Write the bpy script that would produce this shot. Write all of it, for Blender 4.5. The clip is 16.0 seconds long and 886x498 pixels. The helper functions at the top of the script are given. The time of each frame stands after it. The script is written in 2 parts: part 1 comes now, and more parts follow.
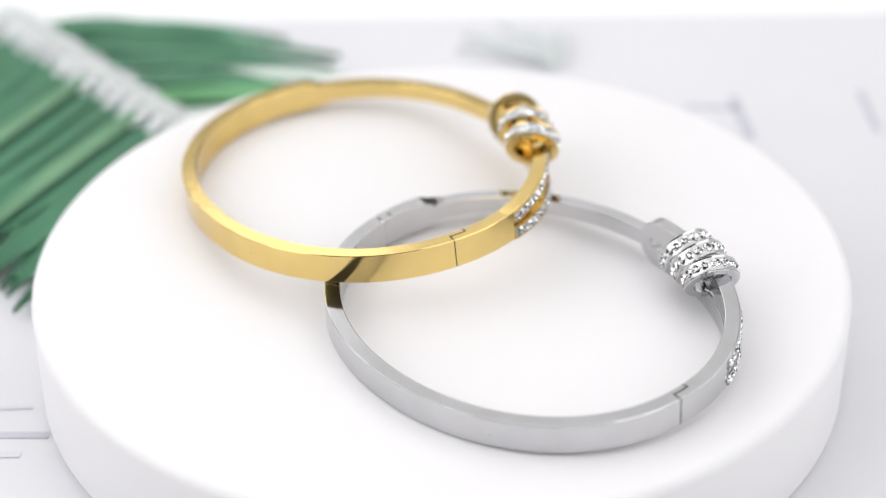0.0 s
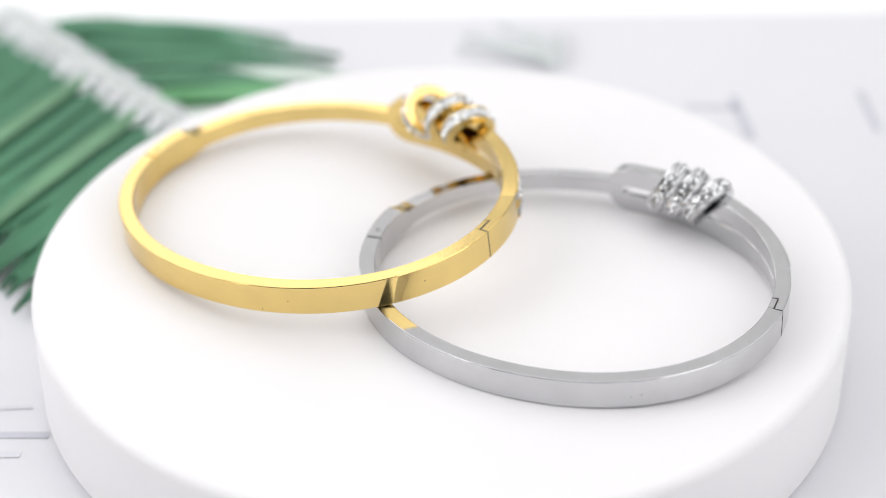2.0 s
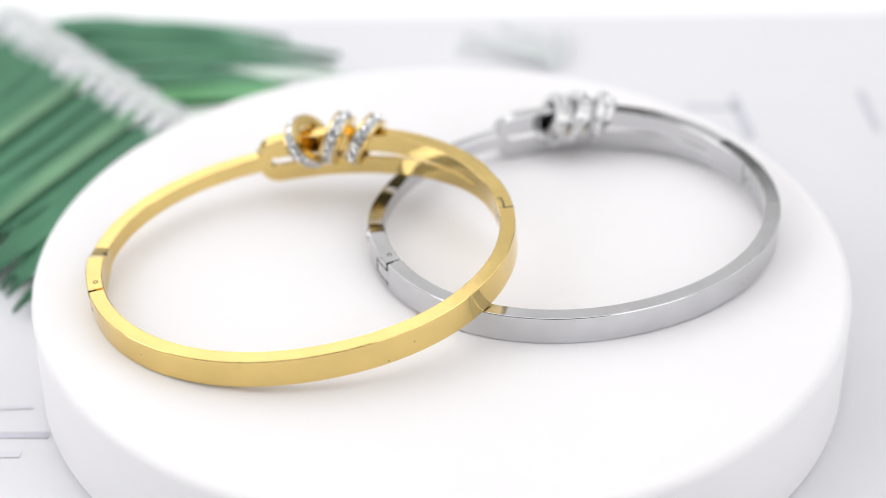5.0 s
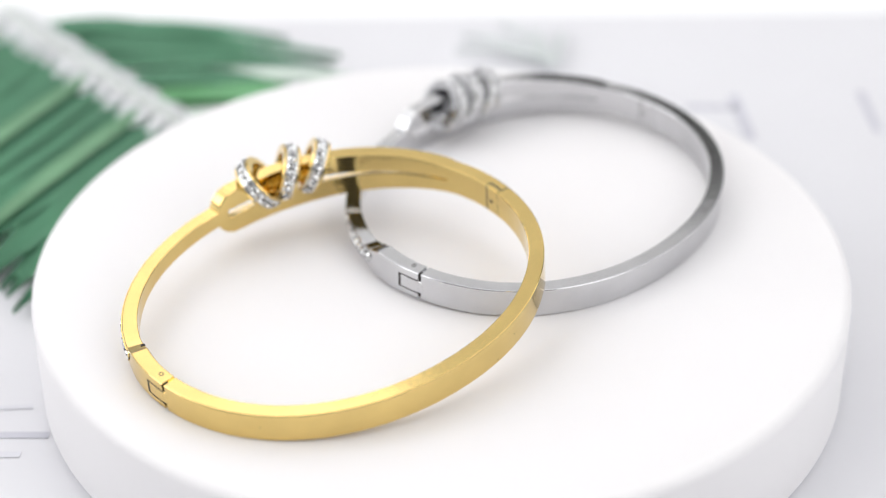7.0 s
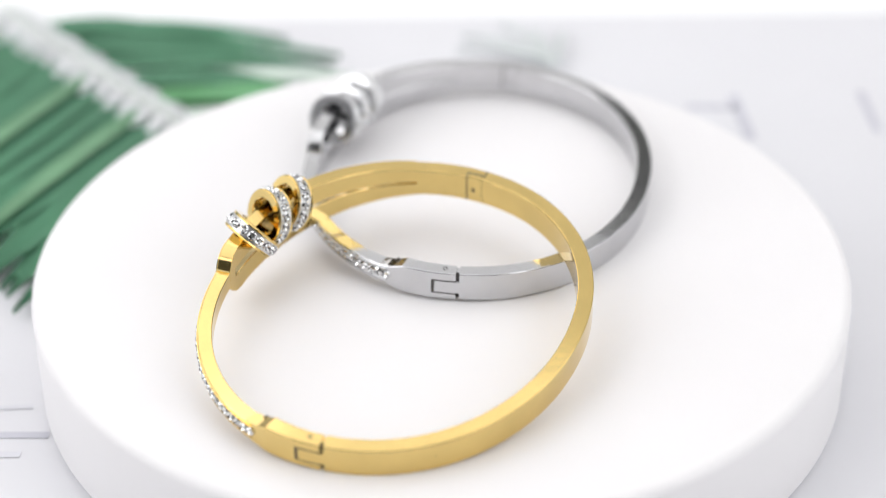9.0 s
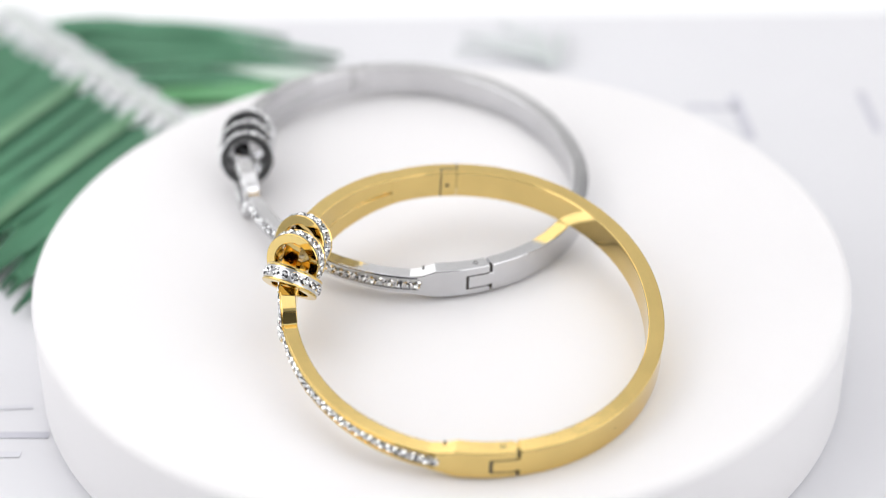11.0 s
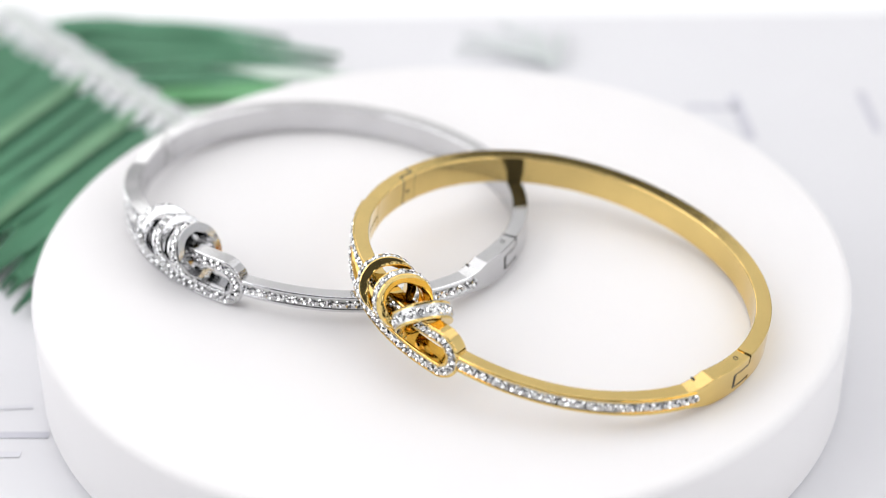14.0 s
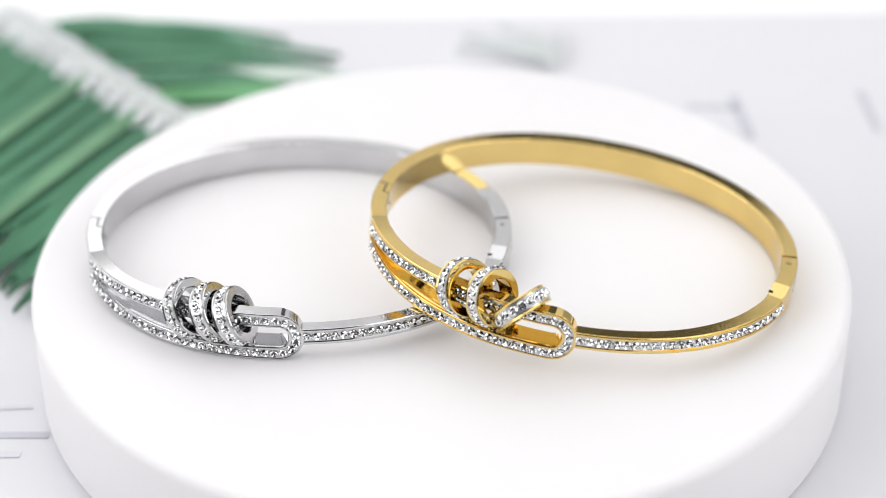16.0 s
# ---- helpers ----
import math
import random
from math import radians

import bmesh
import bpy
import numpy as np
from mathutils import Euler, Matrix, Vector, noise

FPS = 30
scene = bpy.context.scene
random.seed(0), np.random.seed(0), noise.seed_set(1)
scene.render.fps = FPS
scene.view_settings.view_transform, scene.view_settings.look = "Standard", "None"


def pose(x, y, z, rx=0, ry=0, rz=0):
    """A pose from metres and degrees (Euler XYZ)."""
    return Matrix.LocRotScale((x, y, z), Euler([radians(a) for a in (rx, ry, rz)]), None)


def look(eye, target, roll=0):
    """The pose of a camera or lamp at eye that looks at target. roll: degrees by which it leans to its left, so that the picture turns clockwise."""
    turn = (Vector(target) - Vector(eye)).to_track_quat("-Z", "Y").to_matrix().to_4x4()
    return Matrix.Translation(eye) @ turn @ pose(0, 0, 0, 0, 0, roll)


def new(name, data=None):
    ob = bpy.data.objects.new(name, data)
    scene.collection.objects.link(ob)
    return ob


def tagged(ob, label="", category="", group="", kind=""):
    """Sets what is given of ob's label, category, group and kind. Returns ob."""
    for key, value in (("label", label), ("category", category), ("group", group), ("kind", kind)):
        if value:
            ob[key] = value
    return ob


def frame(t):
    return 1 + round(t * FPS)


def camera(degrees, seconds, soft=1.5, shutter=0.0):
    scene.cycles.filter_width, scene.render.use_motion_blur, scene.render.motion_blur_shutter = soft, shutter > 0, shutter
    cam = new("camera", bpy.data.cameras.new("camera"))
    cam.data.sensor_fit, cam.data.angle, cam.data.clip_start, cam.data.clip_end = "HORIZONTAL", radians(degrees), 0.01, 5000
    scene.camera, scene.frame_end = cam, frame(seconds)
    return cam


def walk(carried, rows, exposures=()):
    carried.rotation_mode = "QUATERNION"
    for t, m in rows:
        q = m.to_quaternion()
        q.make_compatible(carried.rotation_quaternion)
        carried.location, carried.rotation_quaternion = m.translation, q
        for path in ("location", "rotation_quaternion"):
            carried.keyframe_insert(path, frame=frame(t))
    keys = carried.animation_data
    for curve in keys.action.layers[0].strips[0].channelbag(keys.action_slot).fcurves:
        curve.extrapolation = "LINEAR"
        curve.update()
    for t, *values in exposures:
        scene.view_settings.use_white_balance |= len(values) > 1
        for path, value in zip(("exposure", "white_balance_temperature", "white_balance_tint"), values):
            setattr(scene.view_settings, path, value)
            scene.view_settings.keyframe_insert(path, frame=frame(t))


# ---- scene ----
# A slowly turning white display podium with two crystal bangles, filmed close by a still camera.
MM = 0.001
SECONDS = 16.0

# ---- camera ----
cam = camera(21.757, SECONDS, soft=0.7)
cam.data.dof.use_dof = True
cam.data.dof.focus_distance = 0.315
cam.data.dof.aperture_fstop = 10.3
CAM = Matrix.Translation((-0.00006, -0.27916, 0.18663)) @ pose(0, 0, 0, 90 - 33.461, 0, -0.069) @ pose(0, 0, 0, 0, 0, -0.548)
walk(cam, [(0.0, CAM), (SECONDS, CAM)])

# ---- light: a white photo tent with soft panels ----
world = bpy.data.worlds.new("studio")
scene.world = world
world.use_nodes = True
world.node_tree.nodes["Background"].inputs["Color"].default_value = (0.93, 0.96, 1.0, 1)
world.node_tree.nodes["Background"].inputs["Strength"].default_value = 0.35
scene.view_settings.exposure = 0.0


def area_lamp(name, eye, target, sx, sy, watts, colour):
    data = bpy.data.lights.new(name, "AREA")
    data.shape, data.size, data.size_y, data.energy, data.color = "RECTANGLE", sx, sy, watts, colour
    ob = new(name, data)
    ob.matrix_world = look(eye, target)
    return ob


area_lamp("softbox_back", (-0.63, 1.15, 0.975), (-0.63, 0, 0.975), 0.98, 0.95, 3.7, (1.0, 0.99, 0.98))
# added dim fill, so that the metal mirrors a lighter back wall
area_lamp("back_wall_fill", (0.34, 1.17, 0.975), (0.34, 0, 0.975), 0.96, 0.95, 1.2, (1.0, 0.99, 0.98))
area_lamp("softbox_top", (0.0, 0.2, 1.0), (0, 0.2, 0), 2.2, 1.3, 7.3, (1.0, 0.99, 0.985))
area_lamp("softbox_side", (-0.78, -0.2, 0.50), (0, 0, 0), 0.8, 0.7, 3.9, (0.99, 0.99, 1.0))
area_lamp("softbox_side_far", (0.66, -0.5, 0.50), (0, 0, 0), 0.9, 0.7, 3.75, (0.99, 0.99, 1.0))


# ---- materials ----
def material(name, colour, rough=0.5, metal=0.0, noise_scale=0.0, amount=0.0, bump=0.0, bump_scale=0.0, coat=0.0, spread=0.0, waves=0.0):
    m = bpy.data.materials.new(name)
    m.use_nodes = True
    n, l = m.node_tree.nodes, m.node_tree.links
    b = n["Principled BSDF"]
    b.inputs["Base Color"].default_value = (*colour, 1)
    b.inputs["Roughness"].default_value = rough
    b.inputs["Metallic"].default_value = metal
    b.inputs["Coat Weight"].default_value = coat
    co = n.new("ShaderNodeTexCoord")
    if noise_scale:
        t = n.new("ShaderNodeTexNoise")
        t.inputs["Scale"].default_value, t.inputs["Detail"].default_value = noise_scale, 6
        l.new(co.outputs["Object"], t.inputs["Vector"])
        r = n.new("ShaderNodeValToRGB")
        r.color_ramp.elements[0].position, r.color_ramp.elements[1].position = 0.3, 0.7
        r.color_ramp.elements[0].color = (*[c * (1 - amount) for c in colour], 1)
        r.color_ramp.elements[1].color = (*[min(1, c * (1 + amount * 0.5)) for c in colour], 1)
        l.new(t.outputs["Fac"], r.inputs["Fac"])
        out = r.outputs["Color"]
        if spread:
            info, h = n.new("ShaderNodeObjectInfo"), n.new("ShaderNodeHueSaturation")
            k = n.new("ShaderNodeMapRange")
            k.inputs["To Min"].default_value, k.inputs["To Max"].default_value = 1 - spread, 1 + spread
            l.new(info.outputs["Random"], k.inputs["Value"])
            l.new(k.outputs["Result"], h.inputs["Value"])
            l.new(out, h.inputs["Color"])
            out = h.outputs["Color"]
        l.new(out, b.inputs["Base Color"])
        k = n.new("ShaderNodeMapRange")
        k.inputs["To Min"].default_value, k.inputs["To Max"].default_value = rough * 0.75, min(1, rough * 1.3)
        l.new(t.outputs["Fac"], k.inputs["Value"])
        l.new(k.outputs["Result"], b.inputs["Roughness"])
    if waves:
        # slow unevenness of hand-polished metal and faint wiping smears
        t = n.new("ShaderNodeTexNoise")
        t.inputs["Scale"].default_value, t.inputs["Detail"].default_value = 260, 2
        l.new(co.outputs["Object"], t.inputs["Vector"])
        k = n.new("ShaderNodeBump")
        k.inputs["Strength"].default_value, k.inputs["Distance"].default_value = waves, 0.0003
        l.new(t.outputs["Fac"], k.inputs["Height"])
        l.new(k.outputs["Normal"], b.inputs["Normal"])
    elif bump:
        t = n.new("ShaderNodeTexNoise")
        t.inputs["Scale"].default_value, t.inputs["Detail"].default_value = bump_scale, 4
        l.new(co.outputs["Object"], t.inputs["Vector"])
        k = n.new("ShaderNodeBump")
        k.inputs["Strength"].default_value, k.inputs["Distance"].default_value = bump, 0.0002
        l.new(t.outputs["Fac"], k.inputs["Height"])
        l.new(k.outputs["Normal"], b.inputs["Normal"])
    return m


GOLD = material("polished_gold", (0.78, 0.58, 0.225), 0.08, 1.0, 160, 0.07, waves=0.045)
STEEL = material("polished_steel", (0.625, 0.625, 0.635), 0.09, 1.0, 160, 0.07, waves=0.045)
SETTING = material("bright_setting", (0.60, 0.60, 0.59), 0.3, 1.0, 700, 0.15)


def crystal_material():
    m = bpy.data.materials.new("crystal")
    m.use_nodes = True
    n, l = m.node_tree.nodes, m.node_tree.links
    b = n["Principled BSDF"]
    b.inputs["Metallic"].default_value, b.inputs["Roughness"].default_value = 1.0, 0.03
    # sparkle is put into the colour: each facet randomly dark or bright
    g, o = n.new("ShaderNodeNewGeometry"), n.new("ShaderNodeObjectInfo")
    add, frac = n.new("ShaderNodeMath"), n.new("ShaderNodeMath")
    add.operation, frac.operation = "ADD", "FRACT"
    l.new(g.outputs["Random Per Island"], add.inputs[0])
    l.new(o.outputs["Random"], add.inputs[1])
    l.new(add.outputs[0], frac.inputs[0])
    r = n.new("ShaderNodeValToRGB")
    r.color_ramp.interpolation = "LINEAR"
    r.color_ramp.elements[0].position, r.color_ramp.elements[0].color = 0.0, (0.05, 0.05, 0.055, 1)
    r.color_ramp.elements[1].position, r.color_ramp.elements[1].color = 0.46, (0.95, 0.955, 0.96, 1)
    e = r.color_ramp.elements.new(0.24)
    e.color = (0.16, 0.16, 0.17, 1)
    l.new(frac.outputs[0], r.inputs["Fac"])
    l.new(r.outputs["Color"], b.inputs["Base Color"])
    return m


SPARKLE_CRYSTAL = crystal_material()
DARK = material("dark_gap", (0.05, 0.045, 0.04), 0.6, 0.0, 400, 0.3)
PLASTER = material("white_podium", (0.838, 0.825, 0.834), 0.55, 0.0, 25, 0.02, 0.12, 260)
BOARD = material("white_board", (0.74, 0.74, 0.77), 0.5, 0.0, 9, 0.06, 0.05, 120)
TABLE = material("white_table", (0.92, 0.93, 0.94), 0.6, 0.0, 6, 0.04)
ROOM = material("dim_room", (0.10, 0.10, 0.10), 0.9, 0.0, 5, 0.3)
GREY = material("grey_cloth", (0.62, 0.615, 0.61), 0.9, 0.0, 30, 0.06)
REFLECTION_DARK = material("dark_card", (0.10, 0.10, 0.095), 0.9, 0.0, 30, 0.1)
TENT = material("tent_cloth", (0.85, 0.85, 0.86), 0.9, 0.0, 30, 0.04, 0.1, 400)
FAINT = material("faint_print", (0.69, 0.69, 0.735), 0.6, 0.0, 60, 0.1)
PRINT = material("grey_print", (0.56, 0.56, 0.62), 0.6, 0.0, 60, 0.15)
PALE_LEAF = material("pale_leaf", (0.70, 0.74, 0.735), 0.5, 0.0, 60, 0.15, 0.1, 300)
LIGHT_LEAF = material("light_leaf", (0.13, 0.37, 0.16), 0.45, 0.0, 45, 0.25, 0.2, 300, spread=0.2)
LEAF = material("leaf_green", (0.080, 0.228, 0.132), 0.8, 0.0, 45, 0.25, 0.2, 300, spread=0.10)
STEM = material("pale_stem", (0.63, 0.67, 0.65), 0.6, 0.0, 80, 0.15, spread=0.15)
FADED_LEAFLET = material("faded_leaflet", (0.17, 0.35, 0.20), 0.5, 0.0, 60, 0.2, 0.1, 300, spread=0.1)
PALE_LEAFLET = material("pale_leaflet", (0.56, 0.66, 0.58), 0.5, 0.0, 60, 0.15, 0.1, 300, spread=0.1)
LOBE = material("pale_lobe", (0.84, 0.85, 0.87), 0.6, 0.0, 80, 0.1, spread=0.1)


# ---- mesh helpers ----
def mesh_of(bm, name, mat, smooth=20):
    me = bpy.data.meshes.new(name)
    bmesh.ops.recalc_face_normals(bm, faces=bm.faces[:])
    bm.to_mesh(me)
    bm.free()
    me.materials.append(mat)
    if smooth:
        for f in me.polygons:
            f.use_smooth = True
        me.set_sharp_from_angle(angle=radians(smooth))
    return me


def part(name, bm, mat, parent, label="", smooth=20):
    ob = new(name, mesh_of(bm, name, mat, smooth))
    ob.parent = parent
    if label:
        ob["label"] = label
    return ob


def piece(name, me, parent, m):
    ob = new(name, me)
    ob.parent = parent
    ob.matrix_basis = m
    return ob


def loft(bm, rings, closed=False):
    """Skins a row of equal loops; caps both ends unless closed."""
    vs = [[bm.verts.new(p) for p in ring] for ring in rings]
    n = len(vs[0])
    pairs = list(zip(vs, vs[1:])) + ([(vs[-1], vs[0])] if closed else [])
    for a, b in pairs:
        for i in range(n):
            bm.faces.new((a[i], a[(i + 1) % n], b[(i + 1) % n], b[i]))
    if not closed:
        bm.faces.new(vs[0][::-1])
        bm.faces.new(vs[-1])
    return bm


def lathe(profile, steps):
    bm = bmesh.new()
    rings = [[(r * math.cos(2 * math.pi * i / steps), r * math.sin(2 * math.pi * i / steps), z) for r, z in profile]
             for i in range(steps)]
    return loft(bm, rings, True)


def box(bm, lo, hi):
    v = [bm.verts.new((x, y, z)) for x in (lo[0], hi[0]) for y in (lo[1], hi[1]) for z in (lo[2], hi[2])]
    for f in ((0, 1, 3, 2), (4, 6, 7, 5), (0, 4, 5, 1), (2, 3, 7, 6), (0, 2, 6, 4), (1, 5, 7, 3)):
        bm.faces.new([v[i] for i in f])
    return bm


# ---- setting: table, board, tent, podium ----
POD_H = 16.3 * MM
BOARD_T = 3 * MM
TABLE_Z = -POD_H - BOARD_T

table = new("table", mesh_of(box(bmesh.new(), (-1.2, -1.2, TABLE_Z - 0.03), (1.2, 1.2, TABLE_Z)), "table", TABLE, 0))
tagged(table, "plain matt white table top under the display", "table", kind="structure")
for name, lo, hi, mat, words in (
        ("wall_left", (-1.23, -1.2, TABLE_Z - 0.03), (-1.2, 1.2, 1.5), TENT, "white cloth side wall of the photo tent"),
        ("wall_right", (1.2, -1.2, TABLE_Z - 0.03), (1.23, 1.2, 1.5), TENT, "white cloth side wall of the photo tent"),
        ("wall_back", (-1.2, 1.2, TABLE_Z - 0.03), (1.2, 1.23, 1.5), GREY, "grey cloth back wall of the photo tent"),
        ("wall_front", (-1.2, -1.23, TABLE_Z - 0.03), (1.2, -1.2, 1.5), ROOM, "dim grey room behind the camera")):
    tagged(new(name, mesh_of(box(bmesh.new(), lo, hi), name, mat, 0)), words, "wall", kind="structure")
ceil = tagged(new("ceiling", mesh_of(box(bmesh.new(), (-1.23, -1.23, 1.5), (1.23, 1.23, 1.53)), "ceiling", TENT, 0)),
              "white cloth ceiling of the photo tent", "ceiling", kind="structure")

# unseen card, added to give the polished top faces a dark reflection
tagged(new("reflection_card", mesh_of(box(bmesh.new(), (0.15, 1.10, TABLE_Z), (0.36, 1.12, 0.785)), "reflection_card", REFLECTION_DARK, 0)),
       "unseen dark grey card added for the metal to reflect", "screen", kind="structure")

bm = box(bmesh.new(), (-0.16, -0.13, 0), (0.16, 0.1075, BOARD_T))
bmesh.ops.bevel(bm, geom=bm.edges[:], offset=0.0006, segments=2, affect="EDGES")
board = new("backing_board", mesh_of(bm, "backing_board", BOARD))
board.location = (0, 0, TABLE_Z)
tagged(board, "pale white printed backing board lying on the table", "board")


def podium_mesh():
    r, h, e = 59.24 * MM, POD_H, 1.5 * MM
    prof = [(0.00001, 0), (r - e, 0)] + [(r - e + e * math.sin(a), -e + e * math.cos(a)) for a in np.linspace(0.2, math.pi / 2, 6)]
    prof += [(r - 0.0002, -h + 0.0008), (r - 0.001, -h), (0.00001, -h)]
    return lathe([(float(a), float(b)) for a, b in prof], 192)


podium = new("podium", mesh_of(podium_mesh(), "podium", PLASTER))
tagged(podium, "round matt white plaster display podium turning slowly on the board", "podium")

# ---- the bangle's oval ----
A_OUT, B_OUT, B_FRONT, N_OUT = 30.675, 26.436, 25.713, 2.068


def oval(phi):
    c, s = abs(math.cos(phi)), abs(math.sin(phi))
    b = B_OUT if math.sin(phi) > 0 else B_FRONT
    r = ((c / A_OUT) ** N_OUT + (s / b) ** N_OUT) ** (-1 / N_OUT)
    return Vector((r * math.cos(phi), r * math.sin(phi), 0))


PHIS = np.linspace(-math.pi * 1.5, math.pi * 1.5, 3001)
XY = np.array([oval(p)[:2] for p in PHIS])
ARC = np.concatenate([[0], np.cumsum(np.hypot(*np.diff(XY, axis=0).T))])


def s_at(deg):
    return float(np.interp(radians(deg), PHIS, ARC))


def on_oval(s):
    """Outer point and outward normal at arc length s."""
    phi = float(np.interp(s, ARC, PHIS))
    d = oval(phi + 0.002) - oval(phi - 0.002)
    return oval(phi), Vector((d.y, -d.x, 0)).normalized()


def place3(s, z, out):
    p, n = on_oval(s)
    return (p + n * out + Vector((0, 0, z))) * MM


def section(s, lo, hi, t, out=0.0, c=0.12):
    """Chamfered rectangular section at arc s: z from lo to hi, t thick inward of the oval."""
    a, b = out - t, out
    k = c * 0.35
    pts = [(b - c, lo), (b - k, lo + k), (b, lo + c), (b, hi - c), (b - k, hi - k), (b - c, hi),
           (a + c, hi), (a + k, hi - k), (a, hi - c), (a, lo + c), (a + k, lo + k), (a + c, lo)]
    return [place3(s, z, o) for o, z in pts]


def band(stations):
    """Loft along the oval through (degrees, lo, hi, thickness, out), about 1.2 degrees a step."""
    rings = []
    for a, b in zip(stations, stations[1:]):
        n = max(1, int(abs(b[0] - a[0]) / 1.5))
        for i in range(n):
            v = [x + (y - x) * i / n for x, y in zip(a, b)]
            rings.append(section(s_at(v[0]), *v[1:]))
    v = stations[-1]
    rings.append(section(s_at(v[0]), *v[1:]))
    return loft(bmesh.new(), rings)


def ribbon(path, half, t, out, c=0.11, flare=0.0):
    """Sweeps a chamfered section along (arc, z) points lying on the oval's outer face."""
    rings = []
    for i, (s, z) in enumerate(path):
        a, b = path[max(0, i - 1)], path[min(len(path) - 1, i + 1)]
        d = Vector((b[0] - a[0], b[1] - a[1])).normalized()
        w = Vector((-d.y, d.x))
        e = min(1.0, min(i, len(path) - 1 - i) / 14)
        o1 = out * e
        lo, hi, p, q, k = -half, half, o1 - TB - (t - TB) * e, o1, c * 0.35
        # the side towards the window slopes, so that the rail is broader at its back
        fl = lo - min(flare, max(0.0, abs(z + 0.14) - half - 0.12))
        pts = [(q - c - 0.2, lo), (q - k, lo + k), (q, lo + c), (q, hi - c), (q - k, hi - k), (q - c, hi),
               (p + c, hi), (p + k, hi - k), (p, hi - c), (p, fl + c), (p + k, fl + k), (p + c, fl)]
        rings.append([place3(s + w.x * v, z + w.y * v, o) for o, v in pts])
    return loft(bmesh.new(), rings)


def strip(path, half, out, depth=0.3):
    rings = []
    for i, (s, z) in enumerate(path):
        a, b = path[max(0, i - 1)], path[min(len(path) - 1, i + 1)]
        d = Vector((b[0] - a[0], b[1] - a[1])).normalized()
        w = Vector((-d.y, d.x))
        rings.append([place3(s + w.x * v, z + w.y * v, o) for o, v in
                      ((out - depth, -half), (out, -half), (out, half), (out - depth, half))])
    return loft(bmesh.new(), rings)


def shifted(path, d):
    """The same path moved d millimetres sideways on the outer face."""
    out = []
    for i, (s, z) in enumerate(path):
        a, b = path[max(0, i - 1)], path[min(len(path) - 1, i + 1)]
        t = Vector((b[0] - a[0], b[1] - a[1])).normalized()
        out.append((s - t.y * d, z + t.x * d))
    return out


def crystal_mesh(name, r):
    """A round brilliant: sunken star, crown facets and girdle, each facet a face of its own."""
    rows = ((0.24, 0.02, 0.5), (0.60, 0.38, 0.0), (0.84, 0.26, 0.5), (1.0, 0.0, 0.0), (0.85, -0.25, 0.0))
    vs = [[(q * r * math.cos(math.pi * 2 * (i + o) / 8), q * r * math.sin(math.pi * 2 * (i + o) / 8), h * r)
           for i in range(8)] for q, h, o in rows]
    faces = [vs[0]]
    for i in range(8):
        j = (i + 1) % 8
        faces += [(vs[0][i], vs[1][i], vs[1][j]), (vs[0][i], vs[1][j], vs[0][j]), (vs[1][i], vs[2][i], vs[1][j]),
                  (vs[1][j], vs[2][i], vs[2][j]), (vs[2][i], vs[3][j], vs[2][j]), (vs[2][i], vs[3][i], vs[3][j]),
                  (vs[3][i], vs[4][i], vs[4][j], vs[3][j])]
    pts, idx = [], []
    for f in faces:
        idx.append(tuple(range(len(pts), len(pts) + len(f))))
        pts += f
    me = bpy.data.meshes.new(name)
    me.from_pydata(pts, [], idx)
    me.materials.append(SPARKLE_CRYSTAL)
    return me


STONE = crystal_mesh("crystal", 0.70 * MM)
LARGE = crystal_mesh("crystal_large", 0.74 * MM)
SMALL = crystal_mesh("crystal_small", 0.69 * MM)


def facing(point, normal, spin):
    return Matrix.Translation(point) @ normal.to_track_quat("Z", "Y").to_matrix().to_4x4() @ pose(0, 0, 0, 0, 0, spin)


def resample(path, pitch):
    pts = [Vector(p) for p in path]
    acc, out, nxt = 0.0, [], pitch / 2
    for a, b in zip(pts, pts[1:]):
        d = (b - a).length
        while d and nxt <= acc + d:
            out.append(a + (b - a) * ((nxt - acc) / d))
            nxt += pitch
        acc += d
    return out


def set_row(path, pitch, out, parent, rng, me):
    for v in resample(path, pitch):
        p, n = on_oval(v.x)
        at = place3(v.x, v.y, out + rng.uniform(-0.03, 0.03))
        tilt = Vector((rng.uniform(-0.1, 0.1), rng.uniform(-0.1, 0.1), rng.uniform(-0.1, 0.1)))
        piece("crystal", me, parent, facing(at, (n + tilt).normalized(), rng.uniform(0, 45)))


HB, TB = 2.18, 2.22
CLASP, HINGE = 5.2, 176.9
SPLIT = -166.0


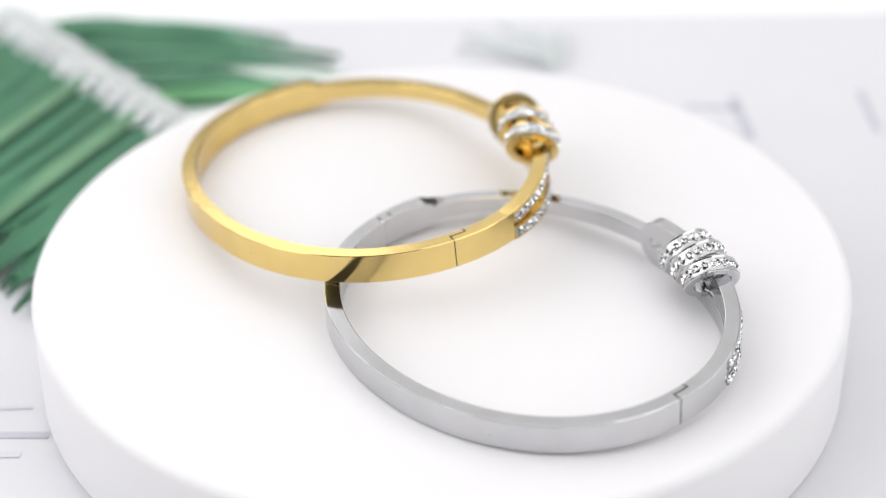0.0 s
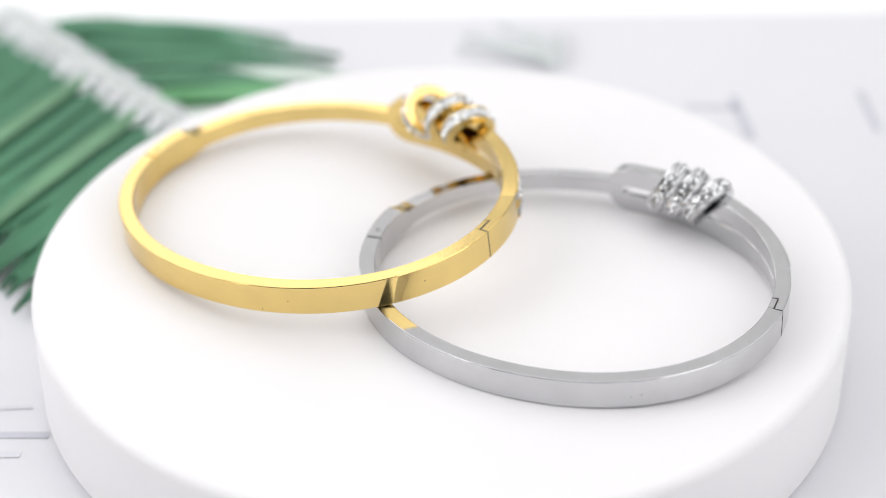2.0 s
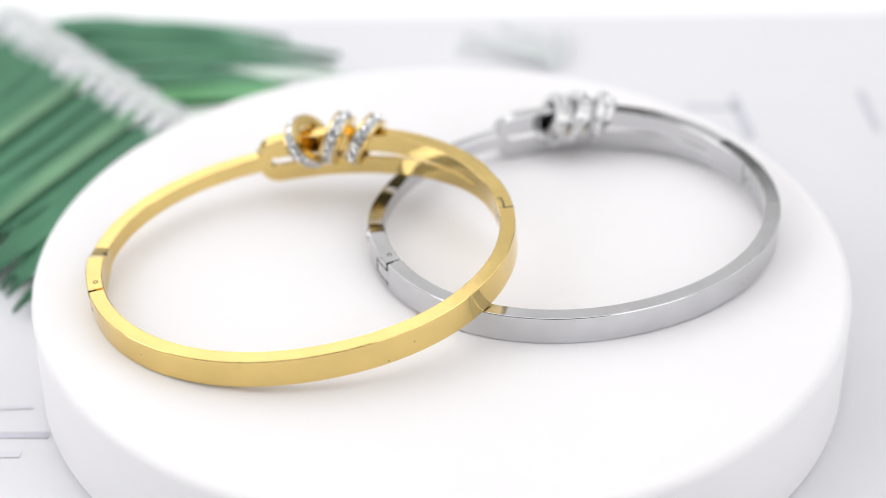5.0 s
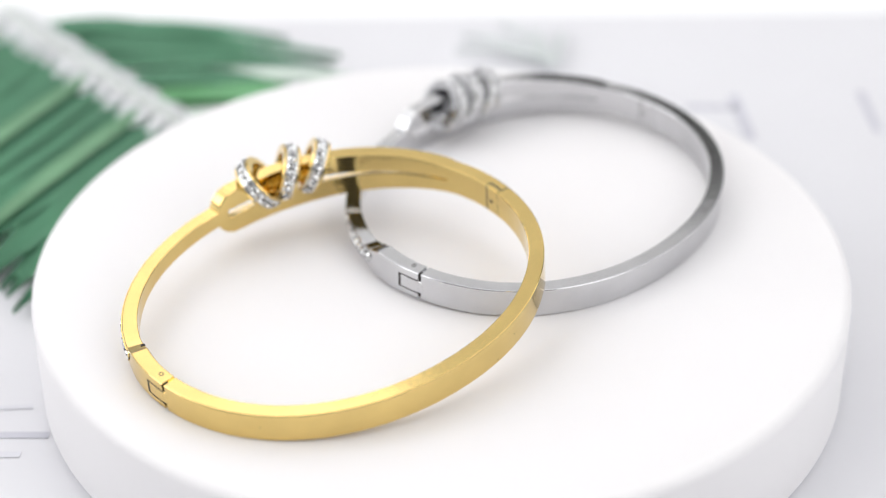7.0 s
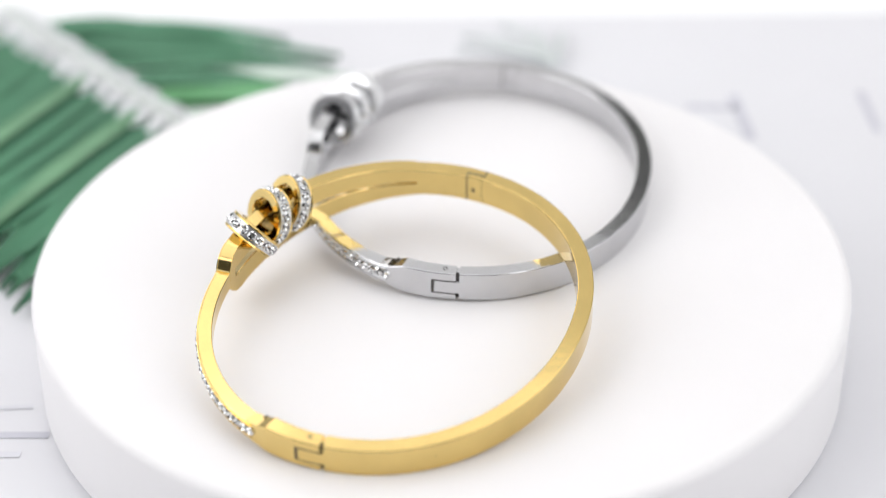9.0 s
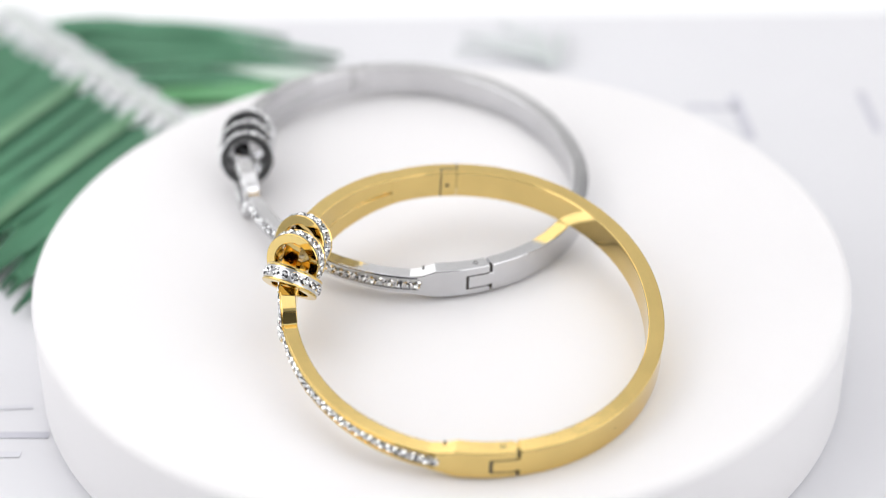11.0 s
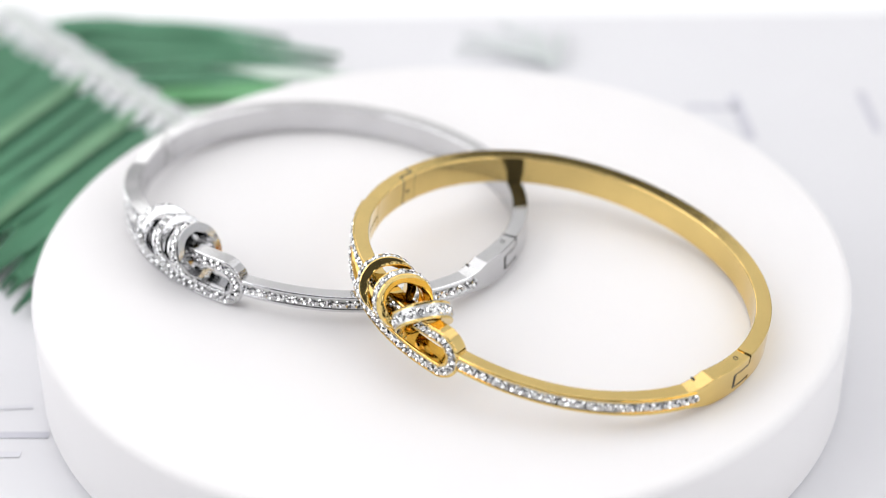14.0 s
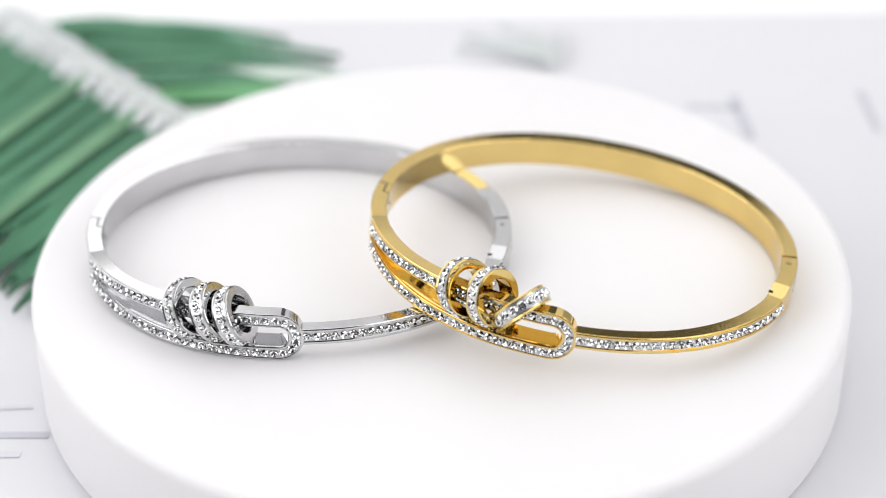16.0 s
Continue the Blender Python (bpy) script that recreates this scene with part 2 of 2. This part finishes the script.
def charm_ring(parent, mat, x, z, lean, swing, colour, rng):
    """A crystal ring threaded on the upper rail."""
    ro, ri, w, c = 4.0, 2.65, 1.25, 0.12
    prof = [(ri, -w + c), (ri + c, -w), (ro - c, -w), (ro, -w + c), (ro - 0.1, -w + 0.3), (ro - 0.1, w - 0.3), (ro, w - c), (ro - c, w), (ri + c, w), (ri, w - c)]
    ob = part("charm_ring", lathe([(a * MM, b * MM) for a, b in prof], 56), mat, parent, colour)
    s = float(np.interp(math.atan2(-math.sqrt(max(0, 1 - (x / A_OUT) ** 2)) * B_OUT, x), PHIS, ARC))
    p, n = on_oval(s)
    along = Vector((-n.y, n.x, 0))
    turn = Matrix((along.cross(Vector((0, 0, 1))), Vector((0, 0, 1)), along)).transposed()
    m = Matrix.Translation((p - n * 1.5 + Vector((0, 0, z))) * MM) @ turn.to_4x4()
    ob.matrix_basis = m @ pose(0, 0, 0, lean, swing, rng.uniform(0, 30))
    count = 17
    for i in range(count):
        a = 2 * math.pi * i / count
        d = Vector((math.cos(a), math.sin(a), 0))
        piece("crystal", LARGE, ob, facing(d * (ro - 0.08) * MM, d, rng.uniform(0, 45)))
    prof2 = [(ro - 0.3, -0.85), (ro - 0.04, -0.85), (ro - 0.04, 0.85), (ro - 0.3, 0.85)]
    part("crystal_setting", lathe([(a * MM, b * MM) for a, b in prof2], 56), SETTING, ob)
    return ob


def bangle(metal, word, rings, pits, loop_at, seed):
    rng = random.Random(seed)
    ob = new("bangle")
    # plain back half
    part("back_band", band([(CLASP + 0.45, -HB, HB, TB, 0), (90, -HB, HB, TB, 0), (HINGE, -HB, HB, TB, 0)]), metal, ob,
         "plain polished %s half band" % word)
    # hinge block between the seam and the split
    part("hinge_block", band([(HINGE + 0.15, -HB, HB, TB, 0.0), (187, -HB, HB, TB, 0.0), (197.2, -HB, HB, TB, 0.0)]), metal, ob)
    # clasp box that steps down to the narrow front band
    clasp = part("clasp", band([(CLASP - 0.45, -HB, HB, 2.25, 0.03), (-2, -HB, HB, 2.3, 0.05), (-10, -HB, HB, 2.4, 0.05), (-13.2, -1.85, 1.5, 2.35, 0),
                                (-17, -1.55, 1.2, 2.2, 0)]), metal, ob)
    part("front_band", band([(-17, -1.55, 1.2, 2.2, 0), (-50, -1.42, 1.1, 1.95, 0), (loop_at + 4.2, -1.38, 1.12, 1.9, 0)]), metal, ob)
    # rails and rounded loop in one sweep
    zc, s0, s1 = -0.14, s_at(SPLIT), s_at(loop_at)
    up = []
    for i in range(41):
        k = i / 40
        e = math.sin(math.pi / 2 * min(1, k * 1.25))
        up.append((s0 + (s1 - s0) * k, 1.09 + 1.54 * e))
    r = 2.63
    tip = [(s1 + r * math.sin(a), r * math.cos(a)) for a in np.linspace(0, math.pi, 33)[1:-1]]
    loop = up + tip + [(s, -z) for s, z in reversed(up)]
    loop = [(float(s), float(z) + zc * min(1, (s - s0) / 10)) for s, z in loop]
    part("rail_loop", ribbon(loop, 1.04, 2.05, 0.12, flare=1.0), metal, ob)
    part("crystal_setting", strip(loop[2:-2], 0.66, 0.15), SETTING, ob)
    set_row(loop[2:-2], 1.28, 0.17, ob, rng, SMALL)
    row = [(s_at(loop_at + 7.6 + (-14.8 - loop_at - 7.6) * i / 40), -0.05) for i in range(41)]
    part("crystal_setting", strip(row, 0.72, 0.03), SETTING, ob)
    set_row(row, 1.26, 0.06, ob, rng, STONE)
    for path, out, d in ((row, 0.16, 0.92), (loop[2:-2], 0.26, 0.82)):
        for side in (-d, d):
            part("rim", strip(shifted(path, side), 0.09, out, 0.4), metal, ob)
    # clasp tongue with its grooves, seams and pin holes
    part("tongue", band([(CLASP - 6.4, -1.15, 0.85, 1.2, 0.062), (CLASP + 0.8, -1.15, 0.85, 1.2, 0.01)]), metal, clasp)
    part("seam", band([(CLASP - 0.7, -HB + 0.1, HB - 0.35, 0.8, -0.35), (CLASP + 0.7, -HB + 0.1, HB - 0.35, 0.8, -0.35)]), DARK, ob)
    part("latch", band([(CLASP - 0.8, -HB + 0.05, HB - 0.3, TB - 1.02, -1.0), (CLASP + 0.8, -HB + 0.05, HB - 0.3, TB - 1.02, -1.0)]), metal, ob)

    def groove(a0, a1, z0, z1, o0, o1, owner):
        rr = [[place3(s_at(a0 + (a1 - a0) * i / 6), z, o) for o, z in ((o0, z0), (o1, z0), (o1, z1), (o0, z1))] for i in range(7)]
        part("groove", loft(bmesh.new(), rr), DARK, owner, smooth=0)

    groove(CLASP - 6.8, CLASP - 0.4, 0.80, 0.97, -0.3, 0.07, clasp)
    groove(CLASP - 7.0, CLASP - 6.2, -1.25, 0.94, -0.3, 0.075, clasp)
    groove(CLASP - 6.8, CLASP - 0.4, -1.28, -1.12, -0.3, 0.07, clasp)
    groove(HINGE - 0.1, HINGE + 0.2, -HB + 0.15, HB - 0.1, -0.3, 0.025, ob)
    groove(HINGE - 0.2, HINGE + 0.2, HB - 0.3, HB + 0.012, -1.3, -0.1, ob)
    groove(HINGE - 0.1, HINGE + 4.9, HB - 0.3, HB + 0.012, -1.44, -1.20, ob)
    groove(HINGE + 4.6, HINGE + 5.0, HB - 0.3, HB + 0.012, -TB + 0.1, -1.3, ob)
    groove(HINGE + 4.6, HINGE + 5.0, -HB + 0.15, HB - 0.1, -TB - 0.02, -TB + 0.3, ob)
    groove(HINGE + 2.4, HINGE + 3.3, -0.45, 0.15, -TB - 0.02, -TB + 0.3, ob)
    groove(-13.6, -13.0, 1.2, 1.62, -2.4, -1.8, ob)
    for a in (CLASP - 3.6,):
        pin = part("pin", lathe([(0.01 * MM, -0.05 * MM), (0.22 * MM, -0.05 * MM), (0.25 * MM, 0.03 * MM), (0.36 * MM, 0.03 * MM), (0.38 * MM, -0.2 * MM), (0.01 * MM, -0.2 * MM)], 16), DARK, ob)
        pin.location = place3(s_at(a), HB, -1.25)
    for deg, z in pits:
        groove(deg, deg + 0.3, z - 0.07, z + 0.07, -0.2, 0.010, ob)
    for x, z, lean, swing in rings:
        charm_ring(ob, metal, x, z, lean, swing, "crystal-set %s ring" % word, rng)
    return ob


silver = bangle(STEEL, "silver steel", [(-14.5, 1.9, -24, 17), (-10.9, 2.0, -26, 9), (-7.7, 1.9, -24, 12)], [(126.5, -0.3), (123.7, -0.5)], -93.0, 3)
tagged(silver, "polished silver steel bangle with crystal rows lying flat on the podium", "bracelet", "bangles on the podium")
gold = bangle(GOLD, "gold", [(-13.7, 2.35, -15, 27), (-9.5, 2.6, -17, 20), (-4.9, 2.35, 40, 19)], [(33.2, 0.0), (115.5, -0.1), (107.0, -1.7), (154.2, 0.0)], -90.4, 5)
tagged(gold, "polished gold bangle with crystal rows leaning on the silver one", "bracelet", "bangles on the podium")
SILVER_AT = Matrix.Translation(Vector((12.27, -16.575, 3.047)) * MM) @ pose(0, 0, 0, 0, 0, 130.63) @ pose(0, 0, 0, -1.683) @ pose(0, 0, 0, 0, 0.594)
GOLD_AT = Matrix.Translation(Vector((-11.361, 16.97, 5.376)) * MM) @ pose(0, 0, 0, 0, 0, 119.344) @ pose(0, 0, 0, -2.517) @ pose(0, 0, 0, 0, 5.512)

# ---- palm leaf on the board ----
LEAF_Z = -POD_H + 0.0010


def leaflet(length, width, droop):
    bm = bmesh.new()
    rings = []
    for i in range(13):
        k = i / 12
        w = width * (0.5 + 0.5 * math.sin(math.pi * min(1, k * 1.8 + 0.1) * 0.5)) * (1 - k ** 2.2) + 0.0002
        x, z = length * k, 0.0012 * math.sin(math.pi * k) - droop * k * k
        rings.append([(x, -w / 2, z + 0.0006), (x, 0, z), (x, w / 2, z + 0.0006), (x, w / 2, z + 0.0004), (x, 0, z - 0.0003), (x, -w / 2, z + 0.0004)])
    return loft(bm, rings)


def lobe():
    """A drop-shaped leaf base, thick at its head and drawn out to a tip."""
    bm = bmesh.new()
    rings = []
    for k in np.linspace(0, 1, 9):
        w = 0.0013 * math.sin(math.pi * (0.06 + 0.94 * k) ** 0.6) + 0.00008
        rings.append([(0.0062 * k, w * math.cos(q), 0.8 * w * math.sin(q)) for q in np.linspace(0, 2 * math.pi, 9)[:-1]])
    return loft(bm, rings)


def palm_leaf():
    rng = random.Random(11)
    leaf = new("palm_leaf")
    a, b = Vector((-0.0826, 0.1058, LEAF_Z)), Vector((-0.0290, 0.0437, LEAF_Z))
    d = (b - a).normalized()
    n = Vector((-d.y, d.x, 0))
    head = math.degrees(math.atan2(d.y, d.x))
    bm = bmesh.new()
    rings = []
    for i in range(25):
        k = i / 24
        w = 0.0027 * (1 - 0.25 * k)
        p = a + (b - a) * k + n * 0.0014
        rings.append([p + n * (w * math.cos(q)) + Vector((0, 0, 0.0012 + 0.0011 * math.sin(q))) for q in np.linspace(0, 2 * math.pi, 13)[:-1]])
    part("stem", loft(bm, rings), STEM, leaf, "pale grey-green stem")
    bases = mesh_of(lobe(), "leaf_base", LOBE, 60)
    count = 20
    for i in range(count):
        p = a + (b - a) * ((i + 0.3) / count)
        m = Matrix.Translation(p - n * 0.0006 + Vector((0, 0, 0.0026))) @ pose(0, 0, 0, 0, 12, head - 72 + rng.uniform(-5, 5))
        piece("leaf_base", bases, leaf, m @ Matrix.Diagonal((rng.uniform(0.9, 1.1), rng.uniform(0.85, 1.0), 1, 1)))
        m = Matrix.Translation(p + n * 0.0022 + Vector((0, 0, 0.0022))) @ pose(0, 0, 0, 0, 10, head + 38 + rng.uniform(-5, 5))
        piece("leaf_base", bases, leaf, m @ Matrix.Diagonal((rng.uniform(0.9, 1.1), rng.uniform(0.3, 0.45), 0.6, 1)))
    # broad leaflets lie close on one side, looser and paler ones on the other
    for i in range(30):
        p = a + (b - a) * (i / 30)
        pale = i in (12, 18)
        length, width = 0.065 * (1 - 0.35 * max(0, i - 10) / 20) * rng.uniform(0.92, 1.08), (0.0034 if pale else 0.0088) * rng.uniform(0.9, 1.15)
        ob = part("leaflet", leaflet(length, width, 0.0010), FADED_LEAFLET if pale else LEAF, leaf)
        z = 0.0019 if pale else 0.0006 + 0.0006 * (i % 2)
        ob.matrix_basis = Matrix.Translation(p - n * 0.0016 + Vector((0, 0, z))) @ pose(0, 0, 0, rng.uniform(-4, 4), 0, head - 71 + rng.uniform(-2.5, 2.5))
    for i in range(17):
        p = a + (b - a) * (0.12 + 0.84 * i / 17)
        mat = LIGHT_LEAF if i in (8, 9, 10) else PALE_LEAFLET if i in (6, 11, 13, 15) else LEAF
        length = (0.062 if mat is PALE_LEAFLET else (0.027, 0.040, 0.052, 0.033)[i % 4]) * rng.uniform(0.9, 1.1)
        width = (0.0042 if mat is PALE_LEAFLET else 0.0064) * rng.uniform(0.9, 1.15)
        ob = part("leaflet", leaflet(length, width, 0.0008), mat, leaf)
        ob.matrix_basis = Matrix.Translation(p + n * 0.0040 + Vector((0, 0, 0.0006 + 0.0007 * (i % 2)))) @ pose(0, 0, 0, rng.uniform(-4, 4), 0, head + 46 + rng.uniform(-2.5, 2.5))
    return leaf


tagged(palm_leaf(), "dark green palm leaf with pale ribbed stem on the board", "leaf")


def leaf_sprig():
    rng = random.Random(4)
    sprig = new("leaf_sprig")
    for x, y, ang, length in ((20, 86, 118, 0.019), (20, 86, 104, 0.015), (20, 86, 142, 0.020), (19, 87, 162, 0.017), (21, 86, 84, 0.014)):
        ob = part("leaflet", leaflet(length, 0.0015, 0.0006), PALE_LEAF, sprig)
        ob.matrix_basis = Matrix.Translation((x * MM, y * MM, LEAF_Z)) @ pose(0, 0, 0, 0, 0, ang + rng.uniform(-3, 3))
    return sprig


tagged(leaf_sprig(), "small pale grey-green leaf sprig on the board", "leaf")


# ---- grey marks printed on the board ----
def mark(x0, y0, x1, y1, w, ink=PRINT):
    a, b = Vector((x0, y0, 0)) * MM, Vector((x1, y1, 0)) * MM
    d = (b - a).normalized()
    n = Vector((-d.y, d.x, 0)) * w * MM / 2
    bm = bmesh.new()
    loft(bm, [[p - n, p + n, p + n + Vector((0, 0, 0.0001)), p - n + Vector((0, 0, 0.0001))] for p in (a, b)])
    ob = part("printed_bar", bm, ink, board, smooth=0)
    ob.location = (0, 0, BOARD_T + 0.00005)


for row in ((43.4, 72.3, 52.2, 71.9, 1.5), (52.0, 76.3, 53.4, 61.0, 2.0), (74.6, 77, 75.6, 63, 1.5), (-90, -18.8, -56.2, -19.3, 1.4),
            (-90, -14.4, -59.4, -12.6, 0.9, FAINT), (-90, -23.3, -59.6, -23.7, 1.3, FAINT)):
    mark(*row)


# ---- what moves: podium and bangles turn together ----
def spin(t):
    return pose(0, 0, 0, 0, 0, 14.2099 * t + 0.0031 * t * t)


def motions():
    times = [i * 0.25 for i in range(int(SECONDS * 4) + 1)]
    walk(podium, [(t, spin(t)) for t in times])
    walk(silver, [(t, spin(t) @ SILVER_AT) for t in times])
    walk(gold, [(t, spin(t) @ GOLD_AT) for t in times])


motions()
